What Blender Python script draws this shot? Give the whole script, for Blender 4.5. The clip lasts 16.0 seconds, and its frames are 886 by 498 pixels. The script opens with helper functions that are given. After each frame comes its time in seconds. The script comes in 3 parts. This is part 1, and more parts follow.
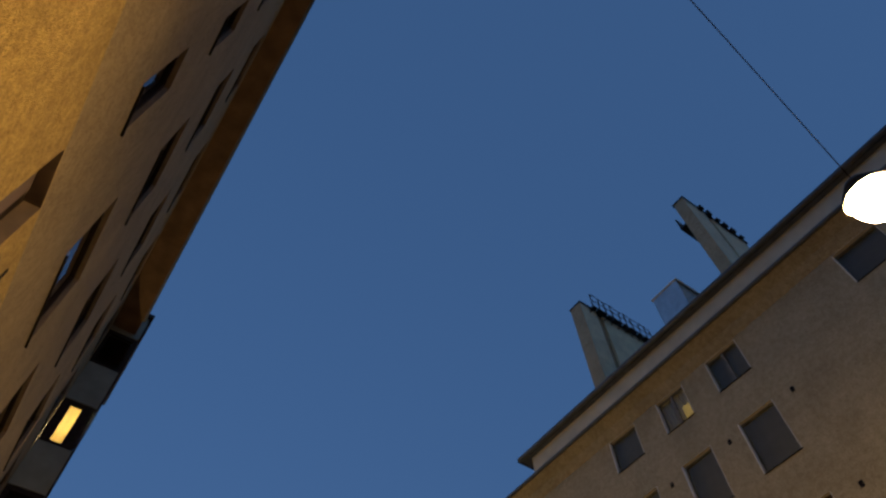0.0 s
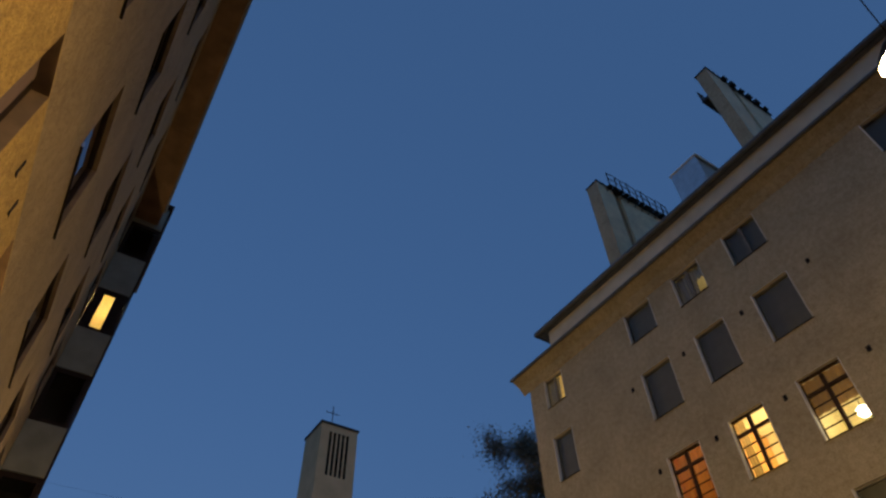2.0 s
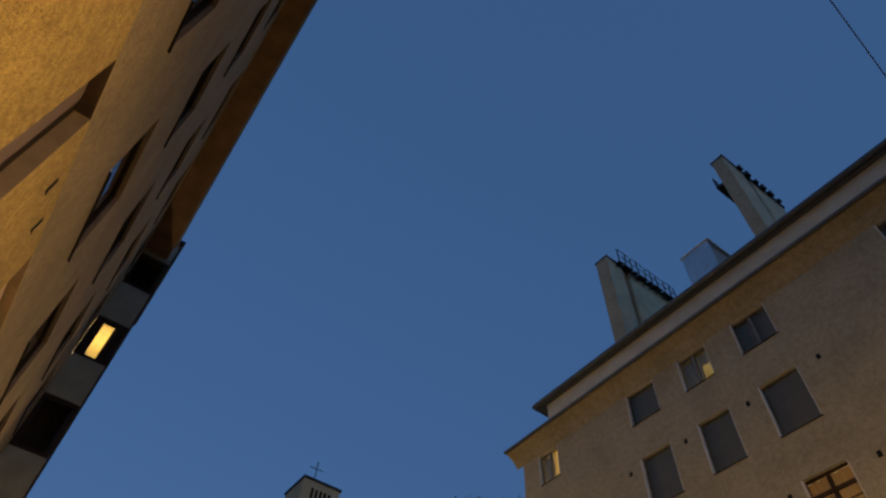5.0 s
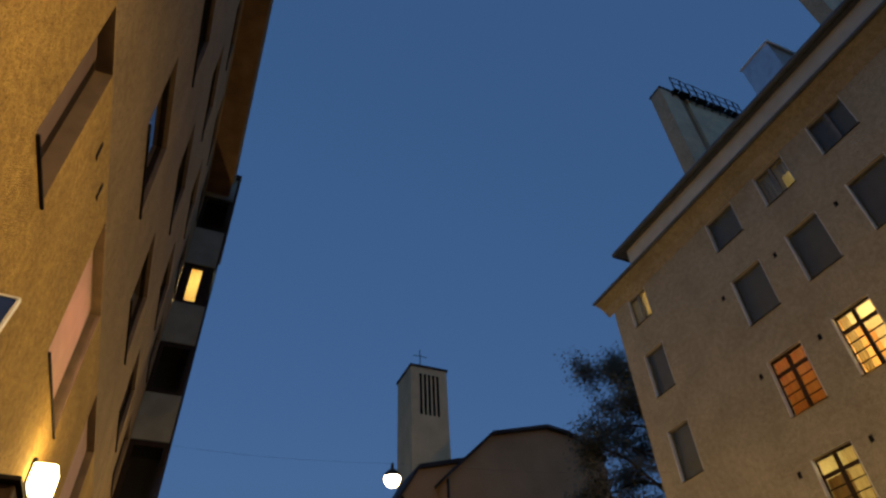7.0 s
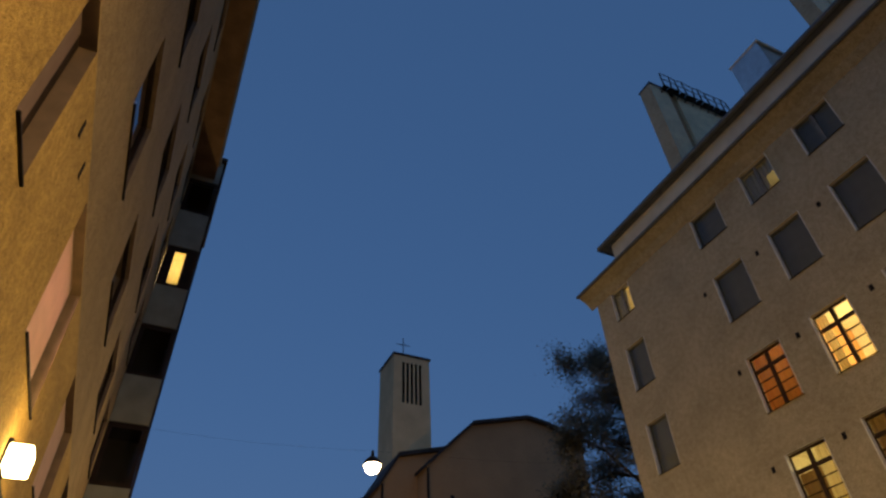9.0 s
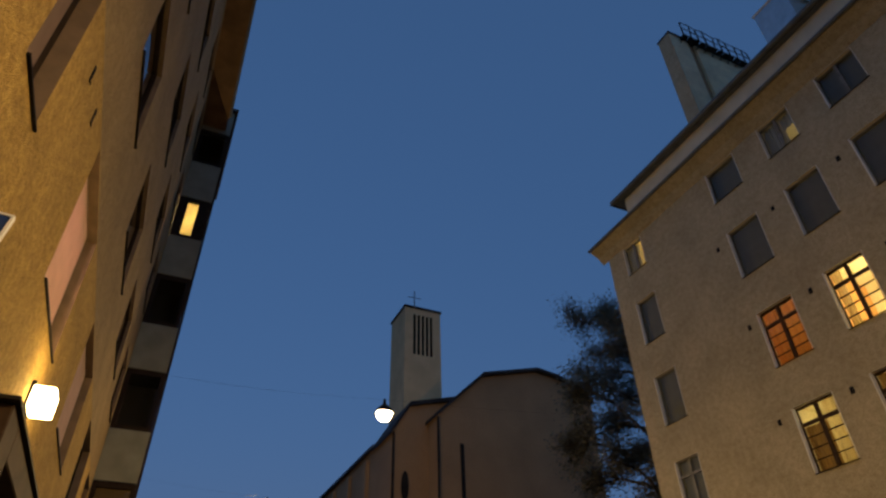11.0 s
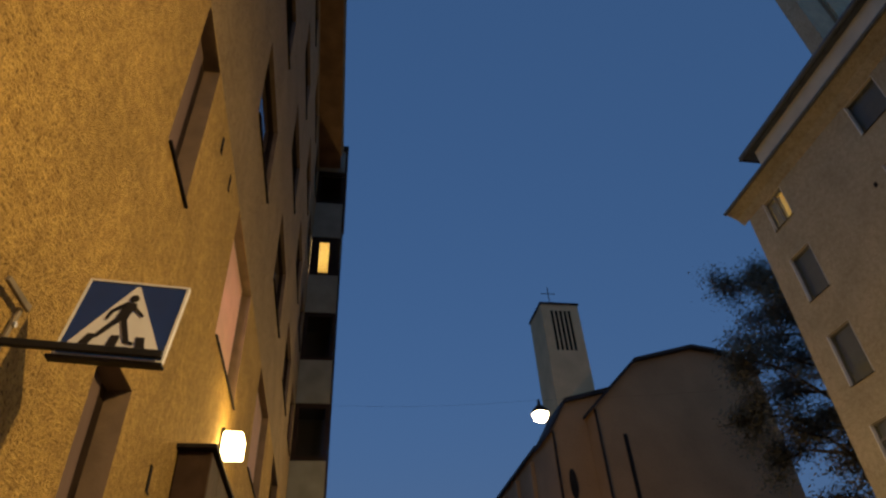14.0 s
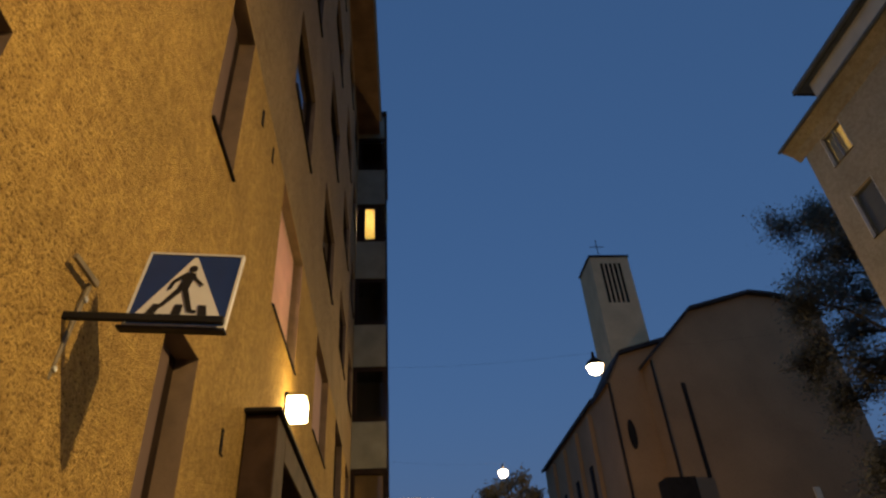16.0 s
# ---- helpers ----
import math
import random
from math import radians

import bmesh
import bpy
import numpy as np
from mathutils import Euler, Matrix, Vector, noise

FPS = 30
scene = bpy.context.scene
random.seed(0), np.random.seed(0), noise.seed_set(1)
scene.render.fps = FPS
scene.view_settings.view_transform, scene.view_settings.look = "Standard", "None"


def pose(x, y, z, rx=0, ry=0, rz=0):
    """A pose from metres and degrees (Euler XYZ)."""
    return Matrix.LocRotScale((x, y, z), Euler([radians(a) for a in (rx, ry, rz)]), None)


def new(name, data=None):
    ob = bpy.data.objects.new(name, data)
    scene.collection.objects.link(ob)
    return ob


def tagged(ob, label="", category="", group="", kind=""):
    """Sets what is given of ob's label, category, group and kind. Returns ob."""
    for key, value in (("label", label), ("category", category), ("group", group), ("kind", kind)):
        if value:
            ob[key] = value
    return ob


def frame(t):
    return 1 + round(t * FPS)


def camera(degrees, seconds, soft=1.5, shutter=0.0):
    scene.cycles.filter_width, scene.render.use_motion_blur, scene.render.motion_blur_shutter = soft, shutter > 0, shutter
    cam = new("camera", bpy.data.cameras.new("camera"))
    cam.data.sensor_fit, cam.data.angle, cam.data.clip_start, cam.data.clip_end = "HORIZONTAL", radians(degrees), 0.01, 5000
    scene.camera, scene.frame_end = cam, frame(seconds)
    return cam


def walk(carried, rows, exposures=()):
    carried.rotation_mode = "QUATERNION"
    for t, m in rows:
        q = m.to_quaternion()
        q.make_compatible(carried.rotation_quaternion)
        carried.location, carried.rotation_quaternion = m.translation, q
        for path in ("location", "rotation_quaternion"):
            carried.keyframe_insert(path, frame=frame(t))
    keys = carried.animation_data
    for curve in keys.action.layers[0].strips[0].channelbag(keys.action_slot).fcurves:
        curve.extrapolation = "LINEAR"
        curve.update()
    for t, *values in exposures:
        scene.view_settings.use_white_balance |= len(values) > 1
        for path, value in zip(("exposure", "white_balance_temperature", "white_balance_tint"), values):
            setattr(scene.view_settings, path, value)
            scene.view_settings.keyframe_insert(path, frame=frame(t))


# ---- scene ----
cam = camera(70.19, 16.0, soft=2.5)
PATH = [
    (0.0, pose(0.051, -0.212, 1.561, 148.053, 1.334, -34.763)),
    (0.5, pose(0.060, -0.192, 1.559, 144.821, 1.481, -33.305)),
    (1.0, pose(0.062, -0.176, 1.544, 140.920, 1.589, -31.931)),
    (1.5, pose(0.062, -0.167, 1.541, 138.437, 1.609, -31.169)),
    (2.0, pose(0.058, -0.168, 1.547, 137.585, 1.240, -32.616)),
    (2.5, pose(0.040, -0.143, 1.547, 138.857, -0.323, -37.142)),
    (3.0, pose(0.016, -0.131, 1.560, 141.934, -1.457, -40.515)),
    (5.5, pose(-0.042, 0.036, 1.616, 143.015, -1.631, -33.827)),
    (6.0, pose(-0.018, 0.048, 1.646, 139.144, -0.389, -29.244)),
    (6.5, pose(-0.009, 0.051, 1.632, 134.674, 1.212, -25.706)),
    (7.0, pose(-0.004, 0.060, 1.631, 132.320, 2.477, -23.031)),
    (7.5, pose(-0.006, 0.063, 1.636, 131.491, 3.223, -22.205)),
    (8.0, pose(-0.004, 0.058, 1.637, 131.510, 3.004, -22.947)),
    (10.5, pose(0.005, 0.089, 1.619, 129.176, 1.157, -26.655)),
    (11.0, pose(0.004, 0.099, 1.613, 127.147, 1.210, -24.470)),
    (11.5, pose(-0.002, 0.104, 1.613, 125.229, 1.758, -21.417)),
    (12.0, pose(-0.008, 0.106, 1.613, 124.147, 2.192, -18.446)),
    (12.5, pose(-0.019, 0.084, 1.612, 124.526, 2.781, -15.895)),
    (13.0, pose(-0.031, 0.076, 1.617, 125.819, 3.021, -13.869)),
    (13.5, pose(-0.037, 0.072, 1.617, 127.054, 2.853, -11.164)),
    (14.0, pose(-0.040, 0.070, 1.617, 127.899, 2.800, -9.111)),
    (14.5, pose(-0.047, 0.066, 1.617, 128.138, 2.595, -7.385)),
    (15.0, pose(-0.052, 0.065, 1.614, 128.379, 2.427, -5.711)),
    (15.5, pose(-0.047, 0.069, 1.600, 126.815, 2.658, -3.963)),
    (16.0, pose(-0.042, 0.082, 1.592, 124.676, 3.294, -3.609)),
]
walk(cam, PATH, [(0.0, 0.02), (3.0, 0.02), (5.5, 0.0), (6.5, -0.05), (8.0, -0.05), (10.5, -0.08), (12.0, -0.1), (16.0, -0.12)])

# ---- world and light ----
EYE = 1.6
world = bpy.data.worlds.new("dusk_sky")
scene.world = world
world.use_nodes = True
wn = world.node_tree.nodes
sky = wn.new("ShaderNodeTexSky")
sky.sky_type = "NISHITA"
sky.sun_disc = False
sky.sun_elevation = radians(-1.0)
sky.sun_rotation = radians(180)
sky.air_density, sky.dust_density, sky.ozone_density = 1.0, 0.6, 3.0
wn["Background"].inputs["Strength"].default_value = 1.27
tint = wn.new("ShaderNodeMixRGB")
tint.blend_type = "MULTIPLY"
tint.inputs["Fac"].default_value = 1.0
tint.inputs["Color2"].default_value = (0.92, 1.0, 0.84, 1)
world.node_tree.links.new(sky.outputs[0], tint.inputs["Color1"])
even = wn.new("ShaderNodeMixRGB")
even.inputs["Fac"].default_value = 0.68
even.inputs["Color2"].default_value = (0.0345, 0.085, 0.202, 1)
world.node_tree.links.new(tint.outputs[0], even.inputs["Color1"])
world.node_tree.links.new(even.outputs[0], wn["Background"].inputs["Color"])

SODIUM = (1.0, 0.66, 0.26)
WARM = (1.0, 0.79, 0.36)


def point_light(name, place, watts, colour, size):
    data = bpy.data.lights.new(name, "POINT")
    data.energy, data.color, data.shadow_soft_size = watts, colour, size
    ob = new(name, data)
    ob.location = place
    return ob


# lamps hung over the middle of the street, and the lamp beside the doorway
STREET_LAMPS = [(4.35, -0.33, 6.15), (5.6, 16.0, 8.72), (5.2, 30.4, 9.8)]
for spot, power in zip(STREET_LAMPS, (1600, 950, 1900)):
    point_light("street_light", (spot[0], spot[1], spot[2] - 0.09), power, SODIUM, 0.105)
point_light("door_light", (-0.85, 6.53, 4.04), 40, (1.0, 0.65, 0.18), 0.14)


# ---- materials ----
def material(name, colour, rough=0.8, metal=0.0, var=0.15, scale=3.0, fine=60.0, bump=0.2, dist=0.01, dark=None, spec=0.4, pit_dark=0.0, patch=0.0):
    m = bpy.data.materials.new(name)
    m.use_nodes = True
    nt = m.node_tree
    N, L = nt.nodes, nt.links
    b = N["Principled BSDF"]
    b.inputs["Roughness"].default_value, b.inputs["Metallic"].default_value = rough, metal
    b.inputs["Specular IOR Level"].default_value = spec
    co = N.new("ShaderNodeTexCoord")
    big = N.new("ShaderNodeTexNoise")
    big.inputs["Scale"].default_value, big.inputs["Detail"].default_value = scale, 6
    small = N.new("ShaderNodeTexNoise")
    small.inputs["Scale"].default_value, small.inputs["Detail"].default_value, small.inputs["Roughness"].default_value = fine, 4, 0.6
    L.new(co.outputs["Object"], big.inputs["Vector"])
    L.new(co.outputs["Object"], small.inputs["Vector"])
    ramp = N.new("ShaderNodeValToRGB")
    c0 = dark or tuple(c * (1 - var) for c in colour)
    c1 = tuple(min(1, c * (1 + var)) for c in colour)
    ramp.color_ramp.elements[0].color, ramp.color_ramp.elements[0].position = (*c0, 1), 0.3
    ramp.color_ramp.elements[1].color, ramp.color_ramp.elements[1].position = (*c1, 1), 0.7
    L.new(big.outputs["Fac"], ramp.inputs["Fac"])
    out = ramp.outputs["Color"]
    # darkens the low spots of the fine noise that also shapes the bump
    if pit_dark:
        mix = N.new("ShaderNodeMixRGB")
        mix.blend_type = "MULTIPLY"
        mix.inputs["Fac"].default_value = pit_dark
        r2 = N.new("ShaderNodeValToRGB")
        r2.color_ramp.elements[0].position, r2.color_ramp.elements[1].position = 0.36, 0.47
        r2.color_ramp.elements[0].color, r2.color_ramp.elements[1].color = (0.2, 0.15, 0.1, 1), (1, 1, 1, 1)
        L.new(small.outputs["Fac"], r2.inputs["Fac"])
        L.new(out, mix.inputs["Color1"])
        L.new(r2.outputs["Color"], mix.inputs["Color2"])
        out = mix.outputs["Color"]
    if patch:
        n3, r3, m3 = N.new("ShaderNodeTexNoise"), N.new("ShaderNodeValToRGB"), N.new("ShaderNodeMixRGB")
        n3.inputs["Scale"].default_value, n3.inputs["Detail"].default_value, n3.inputs["Roughness"].default_value = fine * 0.22, 5, 0.75
        L.new(co.outputs["Object"], n3.inputs["Vector"])
        r3.color_ramp.elements[0].position, r3.color_ramp.elements[1].position = 0.38, 0.6
        r3.color_ramp.elements[0].color, r3.color_ramp.elements[1].color = (0.55, 0.5, 0.42, 1), (1.0, 1.0, 1.0, 1)
        L.new(n3.outputs["Fac"], r3.inputs["Fac"])
        m3.blend_type = "MULTIPLY"
        m3.inputs["Fac"].default_value = patch
        L.new(out, m3.inputs["Color1"])
        L.new(r3.outputs["Color"], m3.inputs["Color2"])
        out = m3.outputs["Color"]
    L.new(out, b.inputs["Base Color"])
    if bump:
        bn = N.new("ShaderNodeBump")
        bn.inputs["Strength"].default_value, bn.inputs["Distance"].default_value = bump, dist
        L.new(small.outputs["Fac"], bn.inputs["Height"])
        L.new(bn.outputs["Normal"], b.inputs["Normal"])
    return m


def glass(name="window_glass"):
    m = bpy.data.materials.new(name)
    m.use_nodes = True
    nt = m.node_tree
    N, L = nt.nodes, nt.links
    N.remove(N["Principled BSDF"])
    t, g, fr, mix = N.new("ShaderNodeBsdfTransparent"), N.new("ShaderNodeBsdfGlossy"), N.new("ShaderNodeFresnel"), N.new("ShaderNodeMixShader")
    t.inputs["Color"].default_value = (0.86, 0.9, 0.88, 1)
    g.inputs["Roughness"].default_value = 0.03
    fr.inputs["IOR"].default_value = 1.45
    n, bp = N.new("ShaderNodeTexNoise"), N.new("ShaderNodeBump")
    n.inputs["Scale"].default_value = 1.3
    bp.inputs["Strength"].default_value, bp.inputs["Distance"].default_value = 0.012, 0.05
    L.new(n.outputs["Fac"], bp.inputs["Height"])
    L.new(bp.outputs["Normal"], g.inputs["Normal"])
    L.new(fr.outputs[0], mix.inputs[0])
    L.new(t.outputs[0], mix.inputs[1])
    L.new(g.outputs[0], mix.inputs[2])
    L.new(mix.outputs[0], N["Material Output"].inputs["Surface"])
    return m


def glow(name, colour, strength):
    m = bpy.data.materials.new(name)
    m.use_nodes = True
    nt = m.node_tree
    e = nt.nodes.new("ShaderNodeEmission")
    e.inputs["Color"].default_value, e.inputs["Strength"].default_value = (*colour, 1), strength
    nt.links.new(e.outputs[0], nt.nodes["Material Output"].inputs["Surface"])
    return m


def cloth(name, colour, through_light=0.5):
    m = bpy.data.materials.new(name)
    m.use_nodes = True
    nt = m.node_tree
    N, L = nt.nodes, nt.links
    N.remove(N["Principled BSDF"])
    d, t, mix = N.new("ShaderNodeBsdfDiffuse"), N.new("ShaderNodeBsdfTranslucent"), N.new("ShaderNodeMixShader")
    w, r = N.new("ShaderNodeTexNoise"), N.new("ShaderNodeValToRGB")
    w.inputs["Scale"].default_value = 5
    r.color_ramp.elements[0].color = (*[c * 0.7 for c in colour], 1)
    r.color_ramp.elements[1].color = (*colour, 1)
    L.new(w.outputs["Fac"], r.inputs["Fac"])
    for s in (d, t):
        L.new(r.outputs["Color"], s.inputs["Color"])
    mix.inputs[0].default_value = through_light
    L.new(d.outputs[0], mix.inputs[1])
    L.new(t.outputs[0], mix.inputs[2])
    L.new(mix.outputs[0], N["Material Output"].inputs["Surface"])
    return m


OCHRE = material("ochre_roughcast", (0.64, 0.43, 0.13), 0.95, var=0.16, scale=1.6, fine=58, bump=1.0, dist=0.03, pit_dark=0.8, patch=0.75)
SMOOTH = material("brown_buff_plaster", (0.37, 0.268, 0.13), 0.93, var=0.16, scale=1.2, fine=44, bump=0.8, dist=0.015, pit_dark=0.6, patch=0.6)
BUFF = material("buff_roughcast", (0.51, 0.44, 0.3), 0.95, var=0.12, scale=0.8, fine=26, bump=0.7, dist=0.02, pit_dark=0.5, patch=0.45)
PALE = material("pale_plaster", (0.64, 0.57, 0.44), 0.9, var=0.12, scale=1.5, fine=40, bump=0.3)
CHIMNEY = material("cream_chimney_paint", (0.80, 0.67, 0.44), 0.9, var=0.14, scale=1.2, fine=20, bump=0.3, pit_dark=0.15, patch=0.3)
GREY = material("grey_green_panel", (0.26, 0.265, 0.215), 0.85, var=0.15, scale=2, fine=50, bump=0.3)
WHITE = material("white_paint", (0.8, 0.78, 0.72), 0.6, var=0.12, scale=4, fine=80, bump=0.1)
BROWN = material("dark_brown_wood", (0.055, 0.034, 0.021), 0.7, spec=0.1, var=0.3, scale=6, fine=90, bump=0.2)
SOFFIT = material("brown_boarded_soffit", (0.22, 0.13, 0.07), 0.8, var=0.25, scale=2, fine=30, bump=0.3)
# window recess sides, smoother and darker brown than the wall faces
REVEAL = material("dark_brown_reveal", (0.23, 0.16, 0.105), 0.9, var=0.2, scale=5, fine=60, bump=0.15)
DARKWOOD = material("black_brown_window_wood", (0.028, 0.018, 0.013), 0.7, spec=0.12, var=0.3, scale=6, fine=90, bump=0.2)
FRAME = material("pane_grey_frame", (0.2, 0.195, 0.19), 0.6, var=0.3, scale=6, fine=90, bump=0.2)
SILL = material("dark_sheet_metal", (0.022, 0.018, 0.015), 0.7, 0.0, spec=0.1, var=0.3, scale=6, fine=60, bump=0.1)
ZINC = material("blue_grey_sheet_metal", (0.11, 0.125, 0.14), 0.6, 0.2, var=0.25, scale=3, fine=40, bump=0.15)
GALV = material("galvanised_steel", (0.55, 0.58, 0.6), 0.4, 0.75, var=0.15, scale=3, fine=30, bump=0.1)
IRON = material("black_iron", (0.02, 0.02, 0.02), 0.6, 0.4, var=0.3, scale=8, fine=60, bump=0.2)
ROOM = material("room_plaster", (0.76, 0.68, 0.48), 0.9, var=0.1, scale=2, fine=30, bump=0.1)
ROOM_RED = material("room_red_plaster", (0.62, 0.32, 0.12), 0.9, var=0.2, scale=2, fine=30, bump=0.1)
STONE = material("church_plaster", (0.35, 0.222, 0.118), 0.92, var=0.14, scale=0.35, fine=9, bump=0.4, dist=0.03, pit_dark=0.2)
TOWER = material("tower_plaster", (0.68, 0.49, 0.265), 0.92, var=0.12, scale=0.5, fine=9, bump=0.4, dist=0.03, pit_dark=0.2)
ROOFING = material("dark_roof_sheet", (0.028, 0.025, 0.026), 0.85, 0.0, var=0.3, scale=1, fine=14, bump=0.2)
ASPHALT = material("asphalt", (0.05, 0.05, 0.05), 0.9, var=0.25, scale=0.8, fine=90, bump=0.5)
PAVING = material("pavement_asphalt", (0.09, 0.085, 0.08), 0.9, var=0.2, scale=1.0, fine=90, bump=0.4)
GRANITE = material("granite_kerb", (0.3, 0.29, 0.28), 0.8, var=0.2, scale=8, fine=80, bump=0.3)
EARTH = material("dark_ground", (0.06, 0.055, 0.045), 0.95, var=0.3, scale=0.2, fine=6, bump=0.4)
BARK = material("bark", (0.07, 0.055, 0.04), 0.95, var=0.4, scale=5, fine=30, bump=0.8)
LEAF = material("autumn_leaf", (0.19, 0.17, 0.115), 0.85, spec=0.12, var=0.45, scale=0.6, fine=6, bump=0.0)
BLUE = material("sign_blue", (0.013, 0.045, 0.19), 0.45, var=0.1, scale=6, fine=60, bump=0.0)
SIGNWHITE = material("sign_white", (0.78, 0.78, 0.76), 0.45, var=0.06, scale=6, fine=60, bump=0.0)
BLACK = material("sign_black", (0.012, 0.012, 0.014), 0.5, var=0.2, scale=6, fine=60, bump=0.0)
STEEL = material("worn_galvanised_pipe", (0.22, 0.18, 0.12), 0.6, 0.2, var=0.3, scale=9, fine=60, bump=0.2)
# near-black: shade inside rooms, slits and openings put into colour; also the wires
DARKROOM = material("near_black_shade_and_wire", (0.022, 0.02, 0.02), 0.95, spec=0.1, var=0.2, scale=2, fine=20, bump=0.0)
GLASS = glass()
CURTAIN = cloth("grey_curtain", (0.64, 0.61, 0.58), 0.03)
BLIND = cloth("brown_blind", (0.42, 0.27, 0.12), 0.15)
CREAM = cloth("cream_curtain", (0.75, 0.62, 0.38), 0.55)
ORANGE = cloth("orange_curtain", (0.62, 0.30, 0.10), 0.55)
PINK = cloth("pinkish_blind", (0.92, 0.72, 0.64), 0.45)
GREYBLIND = cloth("dull_grey_blind", (0.24, 0.24, 0.235), 0.02)
LINEN = cloth("beige_blind", (0.24, 0.175, 0.16), 0.05)
BULB = glow("lamp_bowl_glow", (1.0, 0.66, 0.34), 60)
BOXGLOW = glow("lamp_box_glow", (1.0, 0.72, 0.3), 22)
PENDANT = glow("pendant_glow", (1.0, 0.85, 0.6), 14)


# ---- mesh helpers ----
def box(bm, x0, x1, y0, y1, z0, z1, mi=0):
    v = [bm.verts.new((x, y, z)) for x in (x0, x1) for y in (y0, y1) for z in (z0, z1)]
    for q in ((0, 1, 3, 2), (4, 6, 7, 5), (0, 4, 5, 1), (2, 3, 7, 6), (0, 2, 6, 4), (1, 5, 7, 3)):
        bm.faces.new([v[i] for i in q]).material_index = mi
    return v


def quad(bm, pts, mi=0):
    f = bm.faces.new([bm.verts.new(p) for p in pts])
    f.material_index = mi
    return f


def prism(bm, outline, axis, a0, a1, mi=0):
    """A closed prism: outline of 2-D points, swept along axis from a0 to a1."""
    def at(p, a):
        return {"x": (a, p[0], p[1]), "y": (p[0], a, p[1]), "z": (p[0], p[1], a)}[axis]
    A, B = [bm.verts.new(at(p, a0)) for p in outline], [bm.verts.new(at(p, a1)) for p in outline]
    n = len(outline)
    bm.faces.new(A).material_index = mi
    bm.faces.new(B[::-1]).material_index = mi
    for i in range(n):
        bm.faces.new((A[i], B[i], B[(i + 1) % n], A[(i + 1) % n])).material_index = mi


def tube(bm, a, b, r0, r1=None, n=8, mi=0, caps=True):
    a, b = Vector(a), Vector(b)
    r1 = r0 if r1 is None else r1
    d = (b - a).normalized()
    s = d.orthogonal().normalized()
    t = d.cross(s)
    ring = lambda c, r: [bm.verts.new(c + r * (math.cos(2 * math.pi * i / n) * s + math.sin(2 * math.pi * i / n) * t)) for i in range(n)]
    A, B = ring(a, r0), ring(b, r1)
    for i in range(n):
        f = bm.faces.new((A[i], A[(i + 1) % n], B[(i + 1) % n], B[i]))
        f.material_index, f.smooth = mi, True
    if caps:
        bm.faces.new(A[::-1]).material_index = mi
        bm.faces.new(B).material_index = mi


def mesh(bm, name, mats, bevel=0.0):
    if mats is not GLASS:
        bmesh.ops.recalc_face_normals(bm, faces=bm.faces)
    if bevel:
        bmesh.ops.bevel(bm, geom=list(bm.edges), offset=bevel, segments=1, affect="EDGES", clamp_overlap=True)
    me = bpy.data.meshes.new(name)
    bm.to_mesh(me)
    bm.free()
    for m in mats if isinstance(mats, (list, tuple)) else [mats]:
        me.materials.append(m)
    return me


def part(name, bm, mats, parent=None, label="", place=None, bevel=0.0):
    ob = new(name, mesh(bm, name, mats, bevel))
    if parent is not None:
        ob.parent = parent
    if place is not None:
        ob.matrix_local = place
    return tagged(ob, label)


def thing(name, place, label, category, group="", kind=""):
    ob = new(name)
    ob.empty_display_size = 0.3
    ob.matrix_world = place
    return tagged(ob, label, category, group, kind)


def wall(bm, x0, x1, z0, z1, openings, depth=0.3):
    """A wall whose outer face lies at y = 0 and faces -y, with openings (x0, x1, z0, z1) and their reveals."""
    xs = sorted({x0, x1, *[o[0] for o in openings], *[o[1] for o in openings]})
    zs = sorted({z0, z1, *[o[2] for o in openings], *[o[3] for o in openings]})
    grid = {}

    def vert(*p):
        if p not in grid:
            grid[p] = bm.verts.new(p)
        return grid[p]

    for a, b in zip(xs, xs[1:]):
        for c, d in zip(zs, zs[1:]):
            if any(o[0] <= a and b <= o[1] and o[2] <= c and d <= o[3] for o in openings):
                continue
            bm.faces.new([vert(a, 0, c), vert(b, 0, c), vert(b, 0, d), vert(a, 0, d)])
            bm.faces.new([vert(a, depth, c), vert(a, depth, d), vert(b, depth, d), vert(b, depth, c)])
    for a, b, c, d in openings:
        P = [(a, c), (b, c), (b, d), (a, d)]
        for p, q in zip(P, P[1:] + P[:1]):
            f = bm.faces.new([bm.verts.new((p[0], 0, p[1])), bm.verts.new((q[0], 0, q[1])), bm.verts.new((q[0], depth, q[1])), bm.verts.new((p[0], depth, p[1]))])
            f.material_index = 1
    for p, q in (((x0, z0), (x1, z0)), ((x1, z0), (x1, z1)), ((x1, z1), (x0, z1)), ((x0, z1), (x0, z0))):
        bm.faces.new([bm.verts.new((p[0], 0, p[1])), bm.verts.new((q[0], 0, q[1])), bm.verts.new((q[0], depth, q[1])), bm.verts.new((p[0], depth, p[1]))])
    bmesh.ops.remove_doubles(bm, verts=bm.verts, dist=0.0005)


def curtain_mesh(bm, x0, x1, z0, z1, y, folds):
    n = folds * 4
    for i in range(n):
        pts = []
        for k in (i, i + 1):
            x = x0 + (x1 - x0) * k / n
            pts.append((x, y + 0.025 * math.sin(k * math.pi / 2 + 0.4) + 0.01 * math.sin(k * 1.7)))
        f = quad(bm, [(pts[0][0], pts[0][1], z0), (pts[1][0], pts[1][1], z0), (pts[1][0], pts[1][1], z1), (pts[0][0], pts[0][1], z1)])
        f.smooth = True


